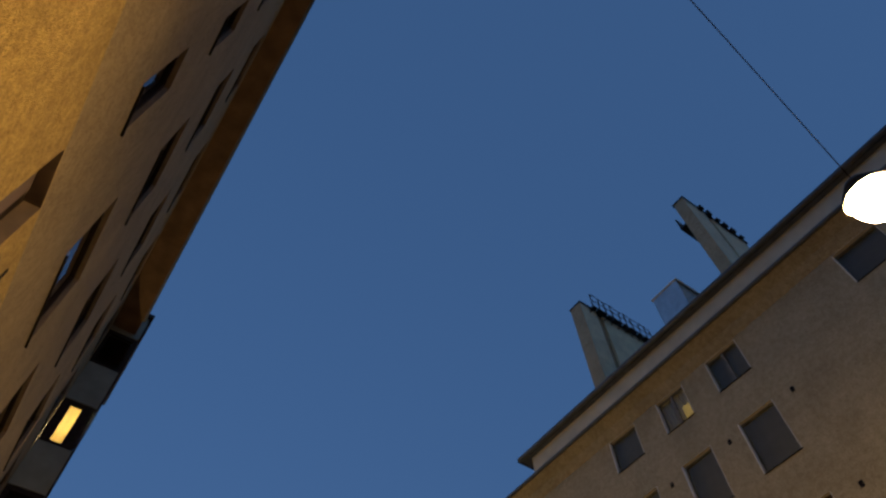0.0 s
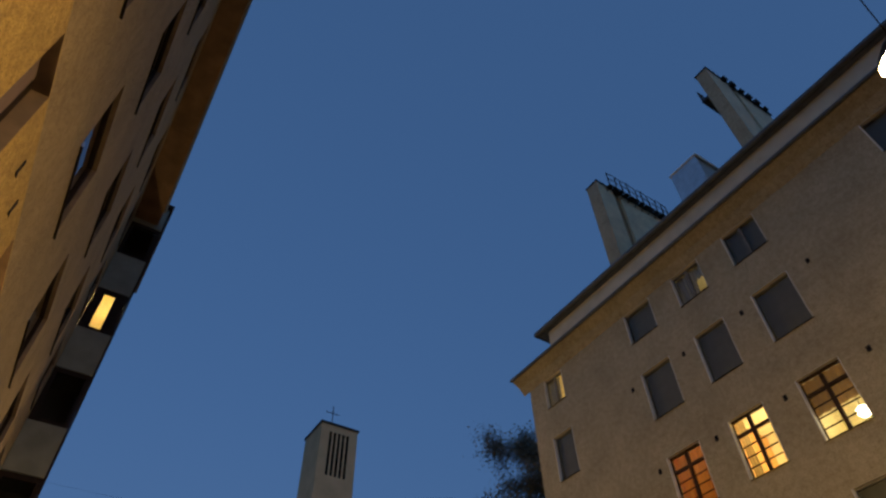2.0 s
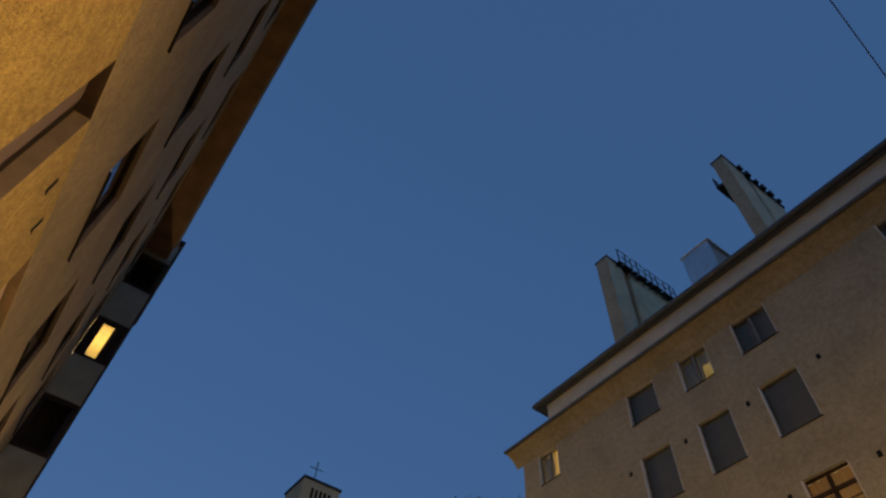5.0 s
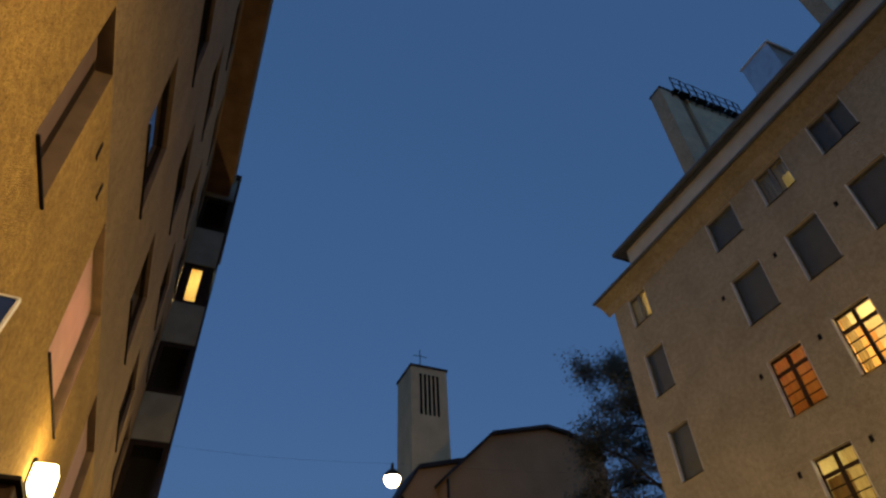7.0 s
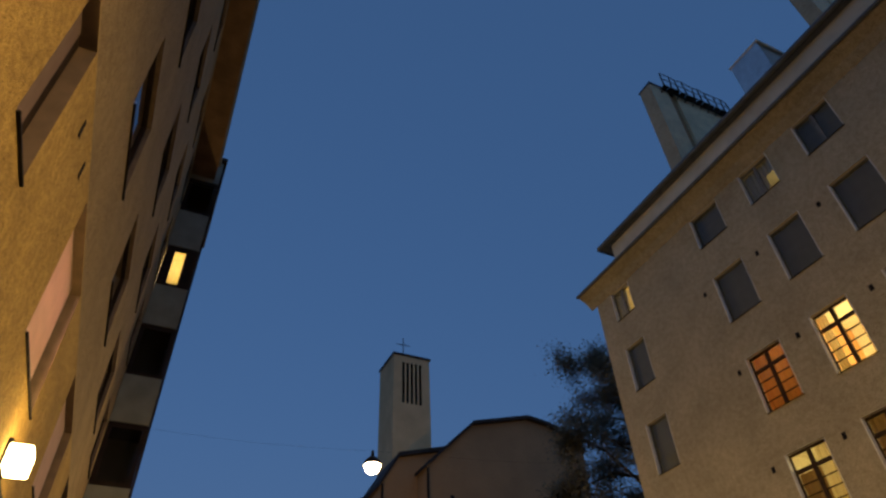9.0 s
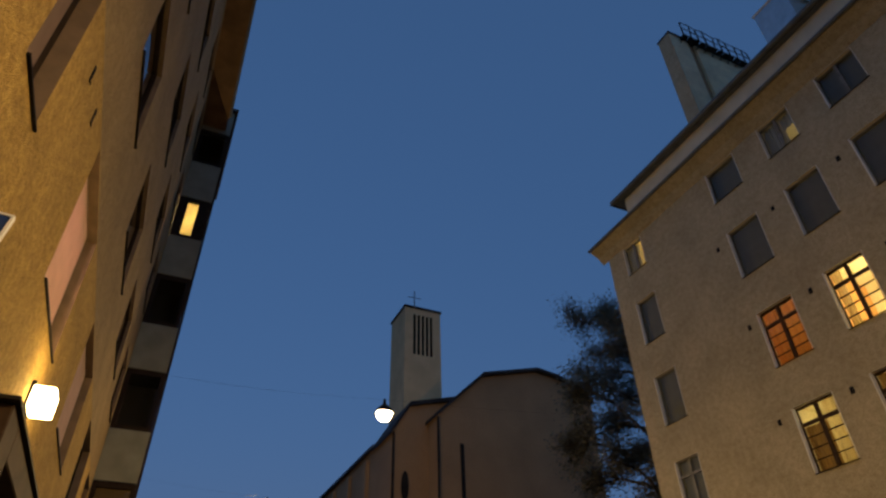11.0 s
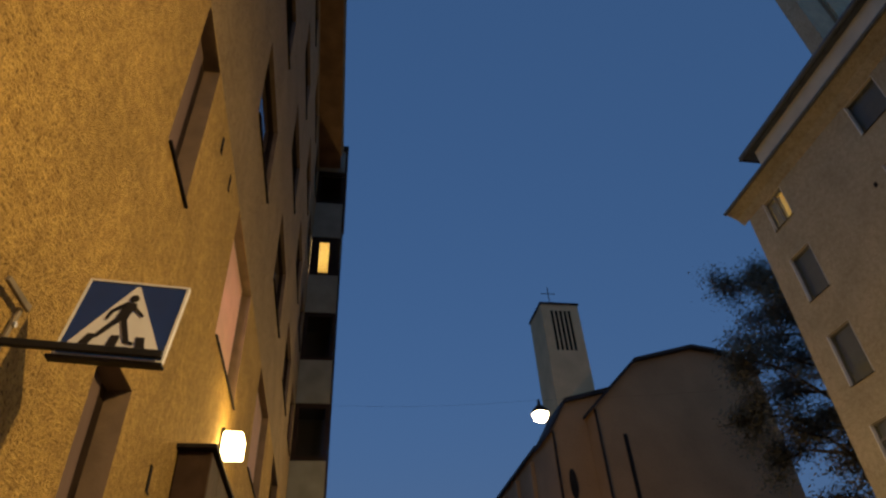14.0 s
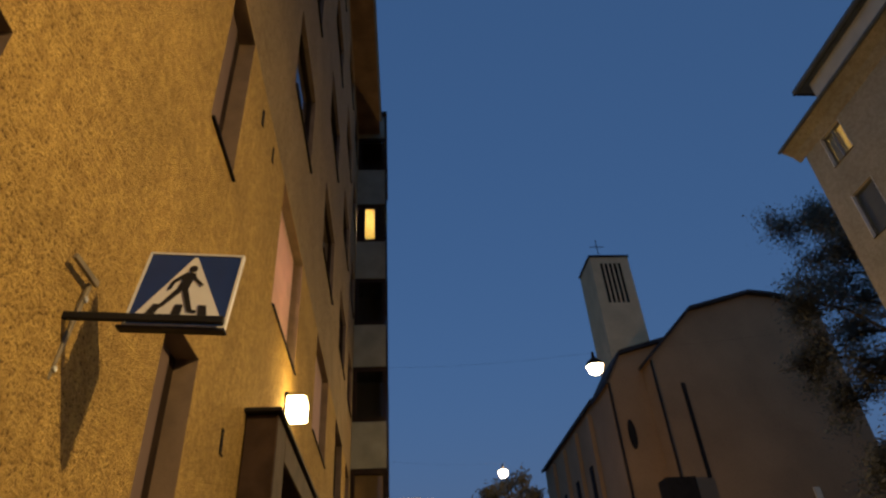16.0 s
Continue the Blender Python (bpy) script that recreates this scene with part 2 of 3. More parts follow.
def window(building, o, reveal=0.12, transom=True, bars=3, casing=True, sill=0.06, frame_mat=None, sill_mat=None, mullion=True, thin=1.0):
    """One window in the opening o: dark frame with sashes, glass panes, white casing and a metal sill."""
    a, b, c, d = o
    frame_mat, sill_mat = frame_mat or BROWN, sill_mat or SILL
    w, h = b - a, d - c
    bm = bmesh.new()
    y0, y1 = reveal, reveal + 0.07
    t = 0.055 * thin
    for q in ((a, a + t, c, d), (b - t, b, c, d), (a + t, b - t, c, c + t), (a + t, b - t, d - t, d)):
        box(bm, q[0], q[1], y0, y1, q[2], q[3])
    mid, zt = (a + b) / 2, d - 0.27 * h
    cells = []
    if mullion and w > 0.75:
        box(bm, mid - 0.05, mid + 0.05, y0 - 0.012, y1, c + t, d - t)
        cols = [(a + t, mid - 0.05), (mid + 0.05, b - t)]
    else:
        cols = [(a + t, b - t)]
    if transom:
        for k in cols:
            box(bm, k[0], k[1], y0 - 0.008, y1, zt - 0.045, zt + 0.045)
            cells += [(*k, zt + 0.045, d - t)]
            n = bars + 1
            zz = [c + t + (zt - 0.045 - c - t) * i / n for i in range(n + 1)]
            for i in range(n):
                lo = zz[i] + (0.011 if i else 0)
                hi = zz[i + 1] - (0.011 if i < n - 1 else 0)
                cells.append((*k, lo, hi))
                if i < n - 1:
                    box(bm, k[0], k[1], y0 + 0.015, y1 - 0.01, zz[i + 1] - 0.011, zz[i + 1] + 0.011)
    else:
        cells = [(*k, c + t, d - t) for k in cols]
    win = part("window", bm, frame_mat, building)
    for k in cells:
        pb = bmesh.new()
        quad(pb, [(k[0], y0 + 0.035, k[2]), (k[1], y0 + 0.035, k[2]), (k[1], y0 + 0.035, k[3]), (k[0], y0 + 0.035, k[3])])
        p = part("pane", pb, GLASS, win)
        p.visible_shadow = False
    if casing:
        cb = bmesh.new()
        box(cb, a, a + 0.035, -0.008, y0, c + 0.03, d)
        part("casing", cb, WHITE, win, "white painted side lining")
        cb = bmesh.new()
        box(cb, b - 0.02, b, -0.008, y0, c + 0.03, d)
        part("casing", cb, WHITE, win, "white painted side lining")
    if sill:
        sb = bmesh.new()
        prism(sb, [(-sill, c - 0.02), (-sill, c - 0.003), (y0, c + 0.03), (y0, c + 0.01)], "x", a + 0.02, b + 0.02)
        part("sill", sb, sill_mat, win, "dark sheet metal sill")
    return win


def curtain(win, o, mat, y=0.3, share=(0, 1), drop=(0, 1), folds=5):
    a, b, c, d = o
    bm = bmesh.new()
    w, h = b - a, d - c
    curtain_mesh(bm, a + w * share[0], a + w * share[1], c + h * drop[0], c + h * drop[1], y, folds)
    return part("curtain", bm, mat, win)


def room(building, o, mat, watts, colour=WARM, deep=2.6, to_world=None, hang=0.5):
    a, b, c, d = o
    x0, x1, y0, y1, z0, z1 = a - 0.7, b + 0.7, 0.34, deep, c - 0.7, d + 0.5
    bm = bmesh.new()
    quad(bm, [(x0, y1, z0), (x1, y1, z0), (x1, y1, z1), (x0, y1, z1)])
    quad(bm, [(x0, y0, z0), (x1, y0, z0), (x1, y1, z0), (x0, y1, z0)])
    quad(bm, [(x0, y0, z1), (x0, y1, z1), (x1, y1, z1), (x1, y0, z1)])
    quad(bm, [(x0, y0, z0), (x0, y1, z0), (x0, y1, z1), (x0, y0, z1)])
    quad(bm, [(x1, y0, z0), (x1, y0, z1), (x1, y1, z1), (x1, y1, z0)])
    part("room_interior", bm, mat, building, "lit room behind the window")
    spot = building.matrix_world @ Vector(((a + b) / 2, min(1.5, deep * 0.6), d - hang))
    point_light("room_light", spot, watts, colour, 0.12)

# ---- ground ----
bm = bmesh.new()
quad(bm, [(-900, -900, -0.12), (900, -900, -0.12), (900, 900, -0.12), (-900, 900, -0.12)])
tagged(part("ground", bm, EARTH), "dark bare ground of the city blocks", "ground", kind="structure")
bm = bmesh.new()
box(bm, 1.2, 13.4, -80, 160, -0.3, -0.1)
tagged(part("road", bm, ASPHALT), "worn grey asphalt street between the houses", "road", kind="structure")
for i, (xa, xb) in enumerate(((-1.15, 1.05), (13.55, 16.0))):
    bm = bmesh.new()
    box(bm, xa, xb, -80, 160, -0.3, 0.0)
    tagged(part("pavement", bm, PAVING), "grey asphalt pavement along the house fronts", "pavement", kind="structure")
    bm = bmesh.new()
    box(bm, *((1.05, 1.2) if i == 0 else (13.4, 13.55)), -80, 160, -0.3, 0.012)
    tagged(part("kerb", bm, GRANITE, bevel=0.01), "grey granite kerb beside the asphalt street", "kerb", kind="structure")


# ---- ochre house beside the camera ----
LX = -1.15
left = thing("apartment_building", pose(LX, 0, 0, 0, 0, 90), "ochre roughcast apartment house with deep windows and a projecting bay", "building")
STOREY = 3.08
COLS = [(-8.1, -6.4), (-4.4, -2.7), (-0.75, 0.35), (2.93, 3.55), (5.3, 6.93), (8.8, 10.7), (12.45, 14.3), (15.5, 16.9)]
SILLS = [EYE + 3.03 + STOREY * i for i in range(5)]
openings = [(a, b, s, s + 1.48 - 0.05 * i) for i, s in enumerate(SILLS) for a, b in COLS]
ground_openings = [(0.3, 1.33, 1.0, EYE + 1.66), (2.95, 3.52, 1.0, EYE + 1.62), (8.8, 10.7, 1.0, EYE + 1.5)]
DOOR = (5.3, 7.3, 0.0, 3.0)
BAY_Y, WALL_TOP = 17.3, EYE + 17.25
bm = bmesh.new()
BAND = SILLS[0] + 1.5
first_row = [o for o in openings if o[3] < BAND]
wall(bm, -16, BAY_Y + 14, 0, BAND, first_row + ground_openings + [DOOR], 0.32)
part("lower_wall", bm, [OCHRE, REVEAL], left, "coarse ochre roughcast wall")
bm = bmesh.new()
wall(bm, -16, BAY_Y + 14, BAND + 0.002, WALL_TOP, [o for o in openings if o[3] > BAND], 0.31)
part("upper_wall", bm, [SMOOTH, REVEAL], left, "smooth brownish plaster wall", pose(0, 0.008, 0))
bm = bmesh.new()
box(bm, -16, BAY_Y + 14, 9.7, 10, 0, WALL_TOP)
box(bm, -16, -15.7, 0.33, 9.7, 0, WALL_TOP)
box(bm, BAY_Y + 13.7, BAY_Y + 14, 0.33, 9.7, 0, WALL_TOP)
part("rear_wall", bm, SMOOTH, left)
# unseen backing; the unlit rooms' darkness is put into its near-black colour
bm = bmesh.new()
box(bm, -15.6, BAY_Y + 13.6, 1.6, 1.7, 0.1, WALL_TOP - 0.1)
part("dark_backing", bm, DARKROOM, left)
bm = bmesh.new()
prism(bm, [(-16.5, -0.12), (BAY_Y - 0.6, -0.8), (BAY_Y + 14.5, -0.8), (BAY_Y + 14.5, 10.3), (-16.5, 10.3)], "z", WALL_TOP + 0.003, WALL_TOP + 0.2)
part("eave", bm, SOFFIT, left, "dark brown boarded eave", bevel=0.01)
bm = bmesh.new()
prism(bm, [(-0.1, WALL_TOP + 0.203), (10.3, WALL_TOP + 0.203), (4.75, WALL_TOP + 1.9)], "x", -16.5, BAY_Y + 14.5)
part("roof", bm, ROOFING, left)
bm = bmesh.new()
tube(bm, (-16.5, -0.14, WALL_TOP + 0.15), (BAY_Y - 0.6, -0.82, WALL_TOP + 0.15), 0.06)
part("gutter", bm, ZINC, left)
for o in openings + ground_openings:
    low = o[2] < 3
    tint = PINK if (o[0] in (5.3, 8.8) and abs(o[2] - SILLS[0]) < 0.1) else CURTAIN
    narrow = o[0] in (2.93, 0.3, 2.95) and o[3] < BAND
    w = window(left, o, reveal=0.13 if o[3] < BAND else 0.07, transom=False, casing=False, sill=0.0 if low else 0.022, frame_mat=DARKWOOD, mullion=False, thin=1.6 if tint is PINK else 2.6 if narrow else 1.0)
    if tint is PINK or (o[0] > 5 and random.random() < 0.7):
        if tint is PINK:
            bm = bmesh.new()
            box(bm, o[0] + 0.02, o[1] - 0.12, 0.1, 0.107, o[2] + 0.06, o[3] - 0.01)
            # unseen pinkish lamp added behind the blind to brighten it
            room(left, o, ROOM, 34 if o[0] < 6 else 2.5, (1.0, 0.58, 0.42), deep=1.55)
            part("roller_blind", bm, PINK, w, "pale pink roller blind pulled down")
        else:
            curtain(w, o, tint, y=0.26, folds=6)
    elif narrow:
        bm = bmesh.new()
        box(bm, o[0] + 0.02, o[1] - 0.15, 0.112, 0.12, o[2] + 0.02, o[3] - 0.02)
        part("roller_blind", bm, LINEN, w, "dull beige roller blind pulled down")

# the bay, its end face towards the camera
# core filled near-black: its colour holds the shade behind the panes
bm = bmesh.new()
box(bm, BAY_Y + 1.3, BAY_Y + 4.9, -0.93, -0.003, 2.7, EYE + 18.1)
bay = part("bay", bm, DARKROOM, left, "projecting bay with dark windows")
BR = [(EYE + 3.1, EYE + 4.85), (EYE + 6.12, EYE + 7.78), (EYE + 9.15, EYE + 10.83), (EYE + 12.27, EYE + 13.88), (EYE + 15.45, EYE + 17.06)]
bay_top = EYE + 18.2
edges = [2.6] + [z for r in BR for z in r] + [bay_top]
for z0, z1 in zip(edges[::2], edges[1::2]):
    bm = bmesh.new()
    box(bm, BAY_Y, BAY_Y + 0.3, -0.96, -0.003, z0, z1)
    box(bm, BAY_Y + 0.3, BAY_Y + 5.0, -0.96, -0.935, z0, z1)
    part("panel", bm, GREY, bay, "pale grey-green plaster panel")
    # unseen slab, added to keep the lit storey's light from leaking
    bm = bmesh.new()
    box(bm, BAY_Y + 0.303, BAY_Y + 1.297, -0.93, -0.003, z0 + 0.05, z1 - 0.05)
    part("light_stop_slab", bm, DARKROOM, bay)
bm = bmesh.new()
box(bm, BAY_Y - 0.15, BAY_Y + 5.1, -1.06, -0.003, bay_top + 0.003, bay_top + 0.14)
part("bay_roof", bm, ROOFING, bay)
bm = bmesh.new()
box(bm, BAY_Y + 0.02, BAY_Y + 0.1, -1.03, -0.963, 2.6, bay_top)
part("corner_strip", bm, DARKWOOD, bay, "dark corner strip")
for i, (z0, z1) in enumerate(BR):
    lit = i == 3
    z0, z1 = z0 + 0.003, z1 - 0.003
    a, b = (-0.61, -0.28) if lit else (-0.86, -0.12)
    bm = bmesh.new()
    box(bm, BAY_Y + 0.03, BAY_Y + 0.12, -0.96, a, z0, z1)
    box(bm, BAY_Y + 0.03, BAY_Y + 0.12, b, -0.004, z0, z1)
    box(bm, BAY_Y + 0.03, BAY_Y + 0.12, a, b, z0, z0 + 0.12)
    box(bm, BAY_Y + 0.03, BAY_Y + 0.12, a, b, z1 - 0.14, z1)
    f = part("bay_window", bm, DARKWOOD, bay)
    bm = bmesh.new()
    quad(bm, [(BAY_Y + 0.08, b, z0 + 0.12), (BAY_Y + 0.08, a, z0 + 0.12), (BAY_Y + 0.08, a, z1 - 0.14), (BAY_Y + 0.08, b, z1 - 0.14)])
    part("pane", bm, GLASS, bay).visible_shadow = False
    bm = bmesh.new()
    quad(bm, [(BAY_Y + 0.13, -0.95, z0), (BAY_Y + 4.9, -0.95, z0), (BAY_Y + 4.9, -0.95, z1), (BAY_Y + 0.13, -0.95, z1)])
    part("side_pane", bm, GLASS, bay)
    if i == 0:
        bm = bmesh.new()
        box(bm, a - 0.05, b + 0.05, 0.0, 0.01, z0 + 0.05, z1 - 0.05)
        part("blind", bm, BLIND, bay, "brown blind pulled down", pose(BAY_Y + 0.17, 0, 0, 0, 0, 90))
    if lit:
        bm = bmesh.new()
        box(bm, a - 0.05, b + 0.05, 0.0, 0.01, z0 + 0.05, z1 - 0.05)
        p = part("blind", bm, CREAM, bay, "cream blind lit from behind")
        p.matrix_local = Matrix.Translation((BAY_Y + 0.17, 0, 0)) @ Matrix.Rotation(radians(90), 4, "Z")
        point_light("room_light", left.matrix_world @ Vector((BAY_Y + 0.75, (a + b) / 2, (z0 + z1) / 2 + 0.1)), 170, (1, 0.86, 0.55), 0.05)


# doorway with its projecting surround
door = thing("doorway", pose(LX, 0, 0, 0, 0, 90), "dark brown projecting doorway surround in the ochre wall", "doorway")
HZ = EYE + 1.8
bm = bmesh.new()
box(bm, 4.83, 5.25, -0.25, -0.003, 0.0, HZ - 0.03)
part("jamb", bm, BROWN, door, bevel=0.01)
bm = bmesh.new()
box(bm, 7.32, 7.68, -0.25, -0.003, 0.0, HZ - 0.03)
part("jamb", bm, BROWN, door, bevel=0.01)
bm = bmesh.new()
box(bm, 5.253, 7.317, -0.25, -0.003, HZ - 0.277, HZ - 0.03)
part("lintel", bm, BROWN, door, bevel=0.01)
bm = bmesh.new()
box(bm, 4.76, 7.74, -0.28, -0.003, HZ - 0.027, HZ)
part("cap", bm, SILL, door, "dark sheet metal cap")
bm = bmesh.new()
box(bm, 5.31, 7.29, 0.2, 0.26, 0.01, 2.99)
box(bm, 6.25, 6.35, 0.17, 0.2, 0.01, 2.99)
part("leaf", bm, BROWN, door)

# lamp over the doorway
lamp = thing("wall_lamp", pose(LX, 0, 0, 0, 0, 90), "glowing white box lamp fixed to the wall above the doorway", "lamp")
bm = bmesh.new()
box(bm, 6.34, 6.62, -0.23, -0.04, EYE + 2.32, EYE + 2.53)
part("diffuser", bm, BOXGLOW, lamp, "glowing opal box", bevel=0.014)
bm = bmesh.new()
box(bm, 6.42, 6.63, -0.04, -0.003, EYE + 2.31, EYE + 2.6)
part("back_plate", bm, SILL, lamp)


# small dark slots in the ochre wall
def slot(x, z, w, h, building_pose):
    ob = thing("wall_vent", building_pose @ pose(x, 0, z), "small dark ventilation slot in the plaster wall", "vent", "wall vents")
    bm = bmesh.new()
    box(bm, -w / 2, w / 2, -0.008, 0.0, -h / 2, h / 2)
    part("cover", bm, DARKROOM, ob)
    bm = bmesh.new()
    box(bm, -w / 2 - 0.012, w / 2 + 0.012, -0.014, -0.009, -h / 2 - 0.012, -h / 2)
    part("lip", bm, SILL, ob)
    return ob


LP = pose(LX, 0, 0, 0, 0, 90)
for x, z, w, h in ((4.1, EYE + 4.22, 0.045, 0.17), (4.62, EYE + 4.26, 0.045, 0.17), (4.25, EYE + 1.38, 0.05, 0.16)):
    slot(x, z, w, h, LP)


# ---- buff house across the street ----
RX = 16.0
RP = pose(RX, 0, 0, 0, 0, -90)
right = thing("apartment_building", RP, "buff plaster apartment house with white-lined windows and tall chimneys", "building")
END = -17.08
WCOL = {"a": (16.14, 15.03), "b": (11.3, 9.98), "c": (8.88, 7.65), "d": (6.56, 5.25), "e": (1.36, -0.1), "f": (-2.2, -3.4), "g": (-4.6, -5.8), "h": (-9.2, -10.4)}
WROW = [(EYE + 14.5, EYE + 15.85), (EYE + 11.34, EYE + 13.16), (EYE + 8.16, EYE + 9.98), (EYE + 5.1, EYE + 6.9), (EYE + 2.0, EYE + 3.7)]
ro = {(c, r): (-y0, -y1, *WROW[r]) for c, (y0, y1) in WCOL.items() for r in range(5)}
CORN, ATTIC = EYE + 16.42, EYE + 17.78
bm = bmesh.new()
wall(bm, END, 20, 0, CORN + 0.1, list(ro.values()), 0.3)
part("wall", bm, [BUFF, PALE], right, "buff roughcast wall")
bm = bmesh.new()
box(bm, END, END + 0.3, 0.303, 12, 0, CORN + 0.1)
box(bm, 19.7, 20, 0.303, 12, 0, CORN + 0.1)
box(bm, END, 20, 12.003, 12.3, 0, CORN + 0.1)
part("side_wall", bm, BUFF, right)
# near-black backing for the shade of the unlit rooms
bm = bmesh.new()
box(bm, END + 0.5, 19.5, 2.9, 3.0, 0.2, CORN)
part("dark_backing", bm, DARKROOM, right)
bm = bmesh.new()
prism(bm, [(-0.003, CORN - 0.5), (-0.003, CORN + 0.1), (-0.58, CORN + 0.1), (-0.6, CORN - 0.01), (-0.5, CORN - 0.06), (-0.24, CORN - 0.22), (-0.08, CORN - 0.42)], "x", END - 0.36, 20.5)
part("cornice", bm, BUFF, right)
bm = bmesh.new()
box(bm, END - 0.4, 20.5, -0.66, 12.5, CORN + 0.103, CORN + 0.16)
tube(bm, (END - 0.4, -0.66, CORN + 0.06), (20.5, -0.66, CORN + 0.06), 0.07)
part("lower_gutter", bm, ZINC, right, "blue-grey metal gutter")
bm = bmesh.new()
box(bm, END + 2.0, 20, -0.26, 11.9, CORN + 0.163, ATTIC - 0.06)
part("attic_wall", bm, PALE, right, "pale plaster attic wall")
bm = bmesh.new()
box(bm, END + 1.56, 20.5, -0.45, 12.2, ATTIC - 0.057, ATTIC + 0.03)
part("upper_eave", bm, ZINC, right, "blue-grey metal eave")
bm = bmesh.new()
box(bm, END + 1.5, 20.5, -0.55, 12.3, ATTIC + 0.033, ATTIC + 0.1)
tube(bm, (END + 1.5, -0.55, ATTIC + 0.03), (20.5, -0.55, ATTIC + 0.03), 0.1)
part("upper_gutter", bm, ZINC, right, "blue-grey metal gutter")
bm = bmesh.new()
prism(bm, [(-0.5, ATTIC + 0.103), (12.3, ATTIC + 0.103), (5.9, ATTIC + 2.6)], "x", END + 1.3, 20.5)
part("roof", bm, ROOFING, right)
LIT = {("a", 0): (ROOM, 50), ("c", 0): (ROOM, 9), ("b", 2): (ROOM_RED, 36), ("c", 2): (ROOM, 85), ("d", 2): (ROOM, 45), ("b", 3): (ROOM, 42), ("c", 3): (ROOM, 34)}
for key, o in ro.items():
    # backlit frames are coloured darker; unlit ones get a grey near the pane tone
    w = window(right, o, reveal=0.11, transom=key[1] > 0 and (key in LIT or key == ("a", 3)), bars=3 if key in LIT else 0, sill=0.04,
               frame_mat=BROWN if key in LIT and key[1] else FRAME, mullion=key in LIT or key in (("a", 3), ("d", 0)), thin=1.0 if key in LIT else 0.6)
    if key in LIT:
        mat, watts = LIT[key]
        room(right, o, mat, watts)
        if key == ("a", 0):
            curtain(w, o, CURTAIN, share=(0, 0.55))
            curtain(w, o, CREAM, share=(0.55, 1))
        elif key == ("c", 0):
            curtain(w, o, CURTAIN, share=(0, 0.6))
            curtain(w, o, CURTAIN, share=(0.6, 1), drop=(0.6, 1), folds=3)
        elif key == ("b", 2):
            curtain(w, o, ORANGE, folds=6)
        elif key == ("c", 2):
            curtain(w, o, CREAM, share=(0.02, 0.24), folds=3)
            curtain(w, o, CREAM, share=(0.84, 0.98), folds=2)
        elif key == ("d", 2):
            curtain(w, o, BLIND, drop=(0.45, 1), folds=5)
            bulb = thing("pendant_lamp", RP @ pose((o[0] + o[1]) / 2 + 0.24, 0.8, o[2] + 0.66), "glowing round pendant lamp inside the room", "lamp")
            pb = bmesh.new()
            bmesh.ops.create_icosphere(pb, subdivisions=2, radius=0.16)
            part("globe", pb, PENDANT, bulb)
            pb = bmesh.new()
            tube(pb, (0, 0, 0.15), (0, 0, o[3] + 0.49 - o[2] - 0.62), 0.012, n=6)
            part("cord", pb, IRON, bulb)
        elif key == ("c", 3):
            curtain(w, o, BLIND, share=(0, 0.6), folds=4)
        elif key == ("b", 3):
            curtain(w, o, BLIND, share=(0, 0.53), drop=(0, 0.72), folds=4)
            curtain(w, o, CREAM, share=(0.55, 1), folds=3)
    else:
        bm = bmesh.new()
        box(bm, o[0] + 0.04, o[1] - 0.04, 0.195, 0.202, o[2] + 0.03, o[3] - 0.03)
        part("roller_blind", bm, GREYBLIND, w, "dull grey blind pulled down")

for z, ys in ((16.05, (14.1, 11.78, 9.42, 7.0, 4.56)), (12.85, (11.79, 9.42, 7.03)), (13.0, (4.58,)), (9.72, (11.66, 9.39, 6.99, 4.5)), (6.7, (11.79, 9.45, 7.0))):
    for y in ys:
        slot(-y, EYE + z, 0.12, 0.17, RP)


def chimney(name_label, y0, y1, x0, x1, top, groove):
    ob = thing("chimney", pose(x0, y0, ATTIC + 0.9), name_label, "chimney", "chimneys on the roof")
    w, l, h = y0 - y1, x1 - x0, top - ATTIC - 0.9
    bm = bmesh.new()
    box(bm, 0, groove - 0.06, -w, 0, -1.0, h)
    part("shaft", bm, CHIMNEY, ob, bevel=0.015)
    # thin browner slab: the narrow end's shade is put into the colour
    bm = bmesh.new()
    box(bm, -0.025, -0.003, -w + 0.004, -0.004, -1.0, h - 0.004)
    part("shaded_front", bm, BUFF, ob, "browner slab on the narrow end, shade put into its colour")
    bm = bmesh.new()
    box(bm, groove + 0.42, l, -w + 0.03, -0.03, -1.0, h)
    part("shaft", bm, CHIMNEY, ob, bevel=0.015)
    bm = bmesh.new()
    box(bm, groove - 0.058, groove + 0.418, -w + 0.16, -0.16, -1.0, h)
    part("joint", bm, STONE, ob)
    bm = bmesh.new()
    box(bm, -0.05, l + 0.05, -w - 0.05, 0.05, h + 0.003, h + 0.1)
    part("cap", bm, ROOFING, ob, bevel=0.01)
    return ob, w, l, h


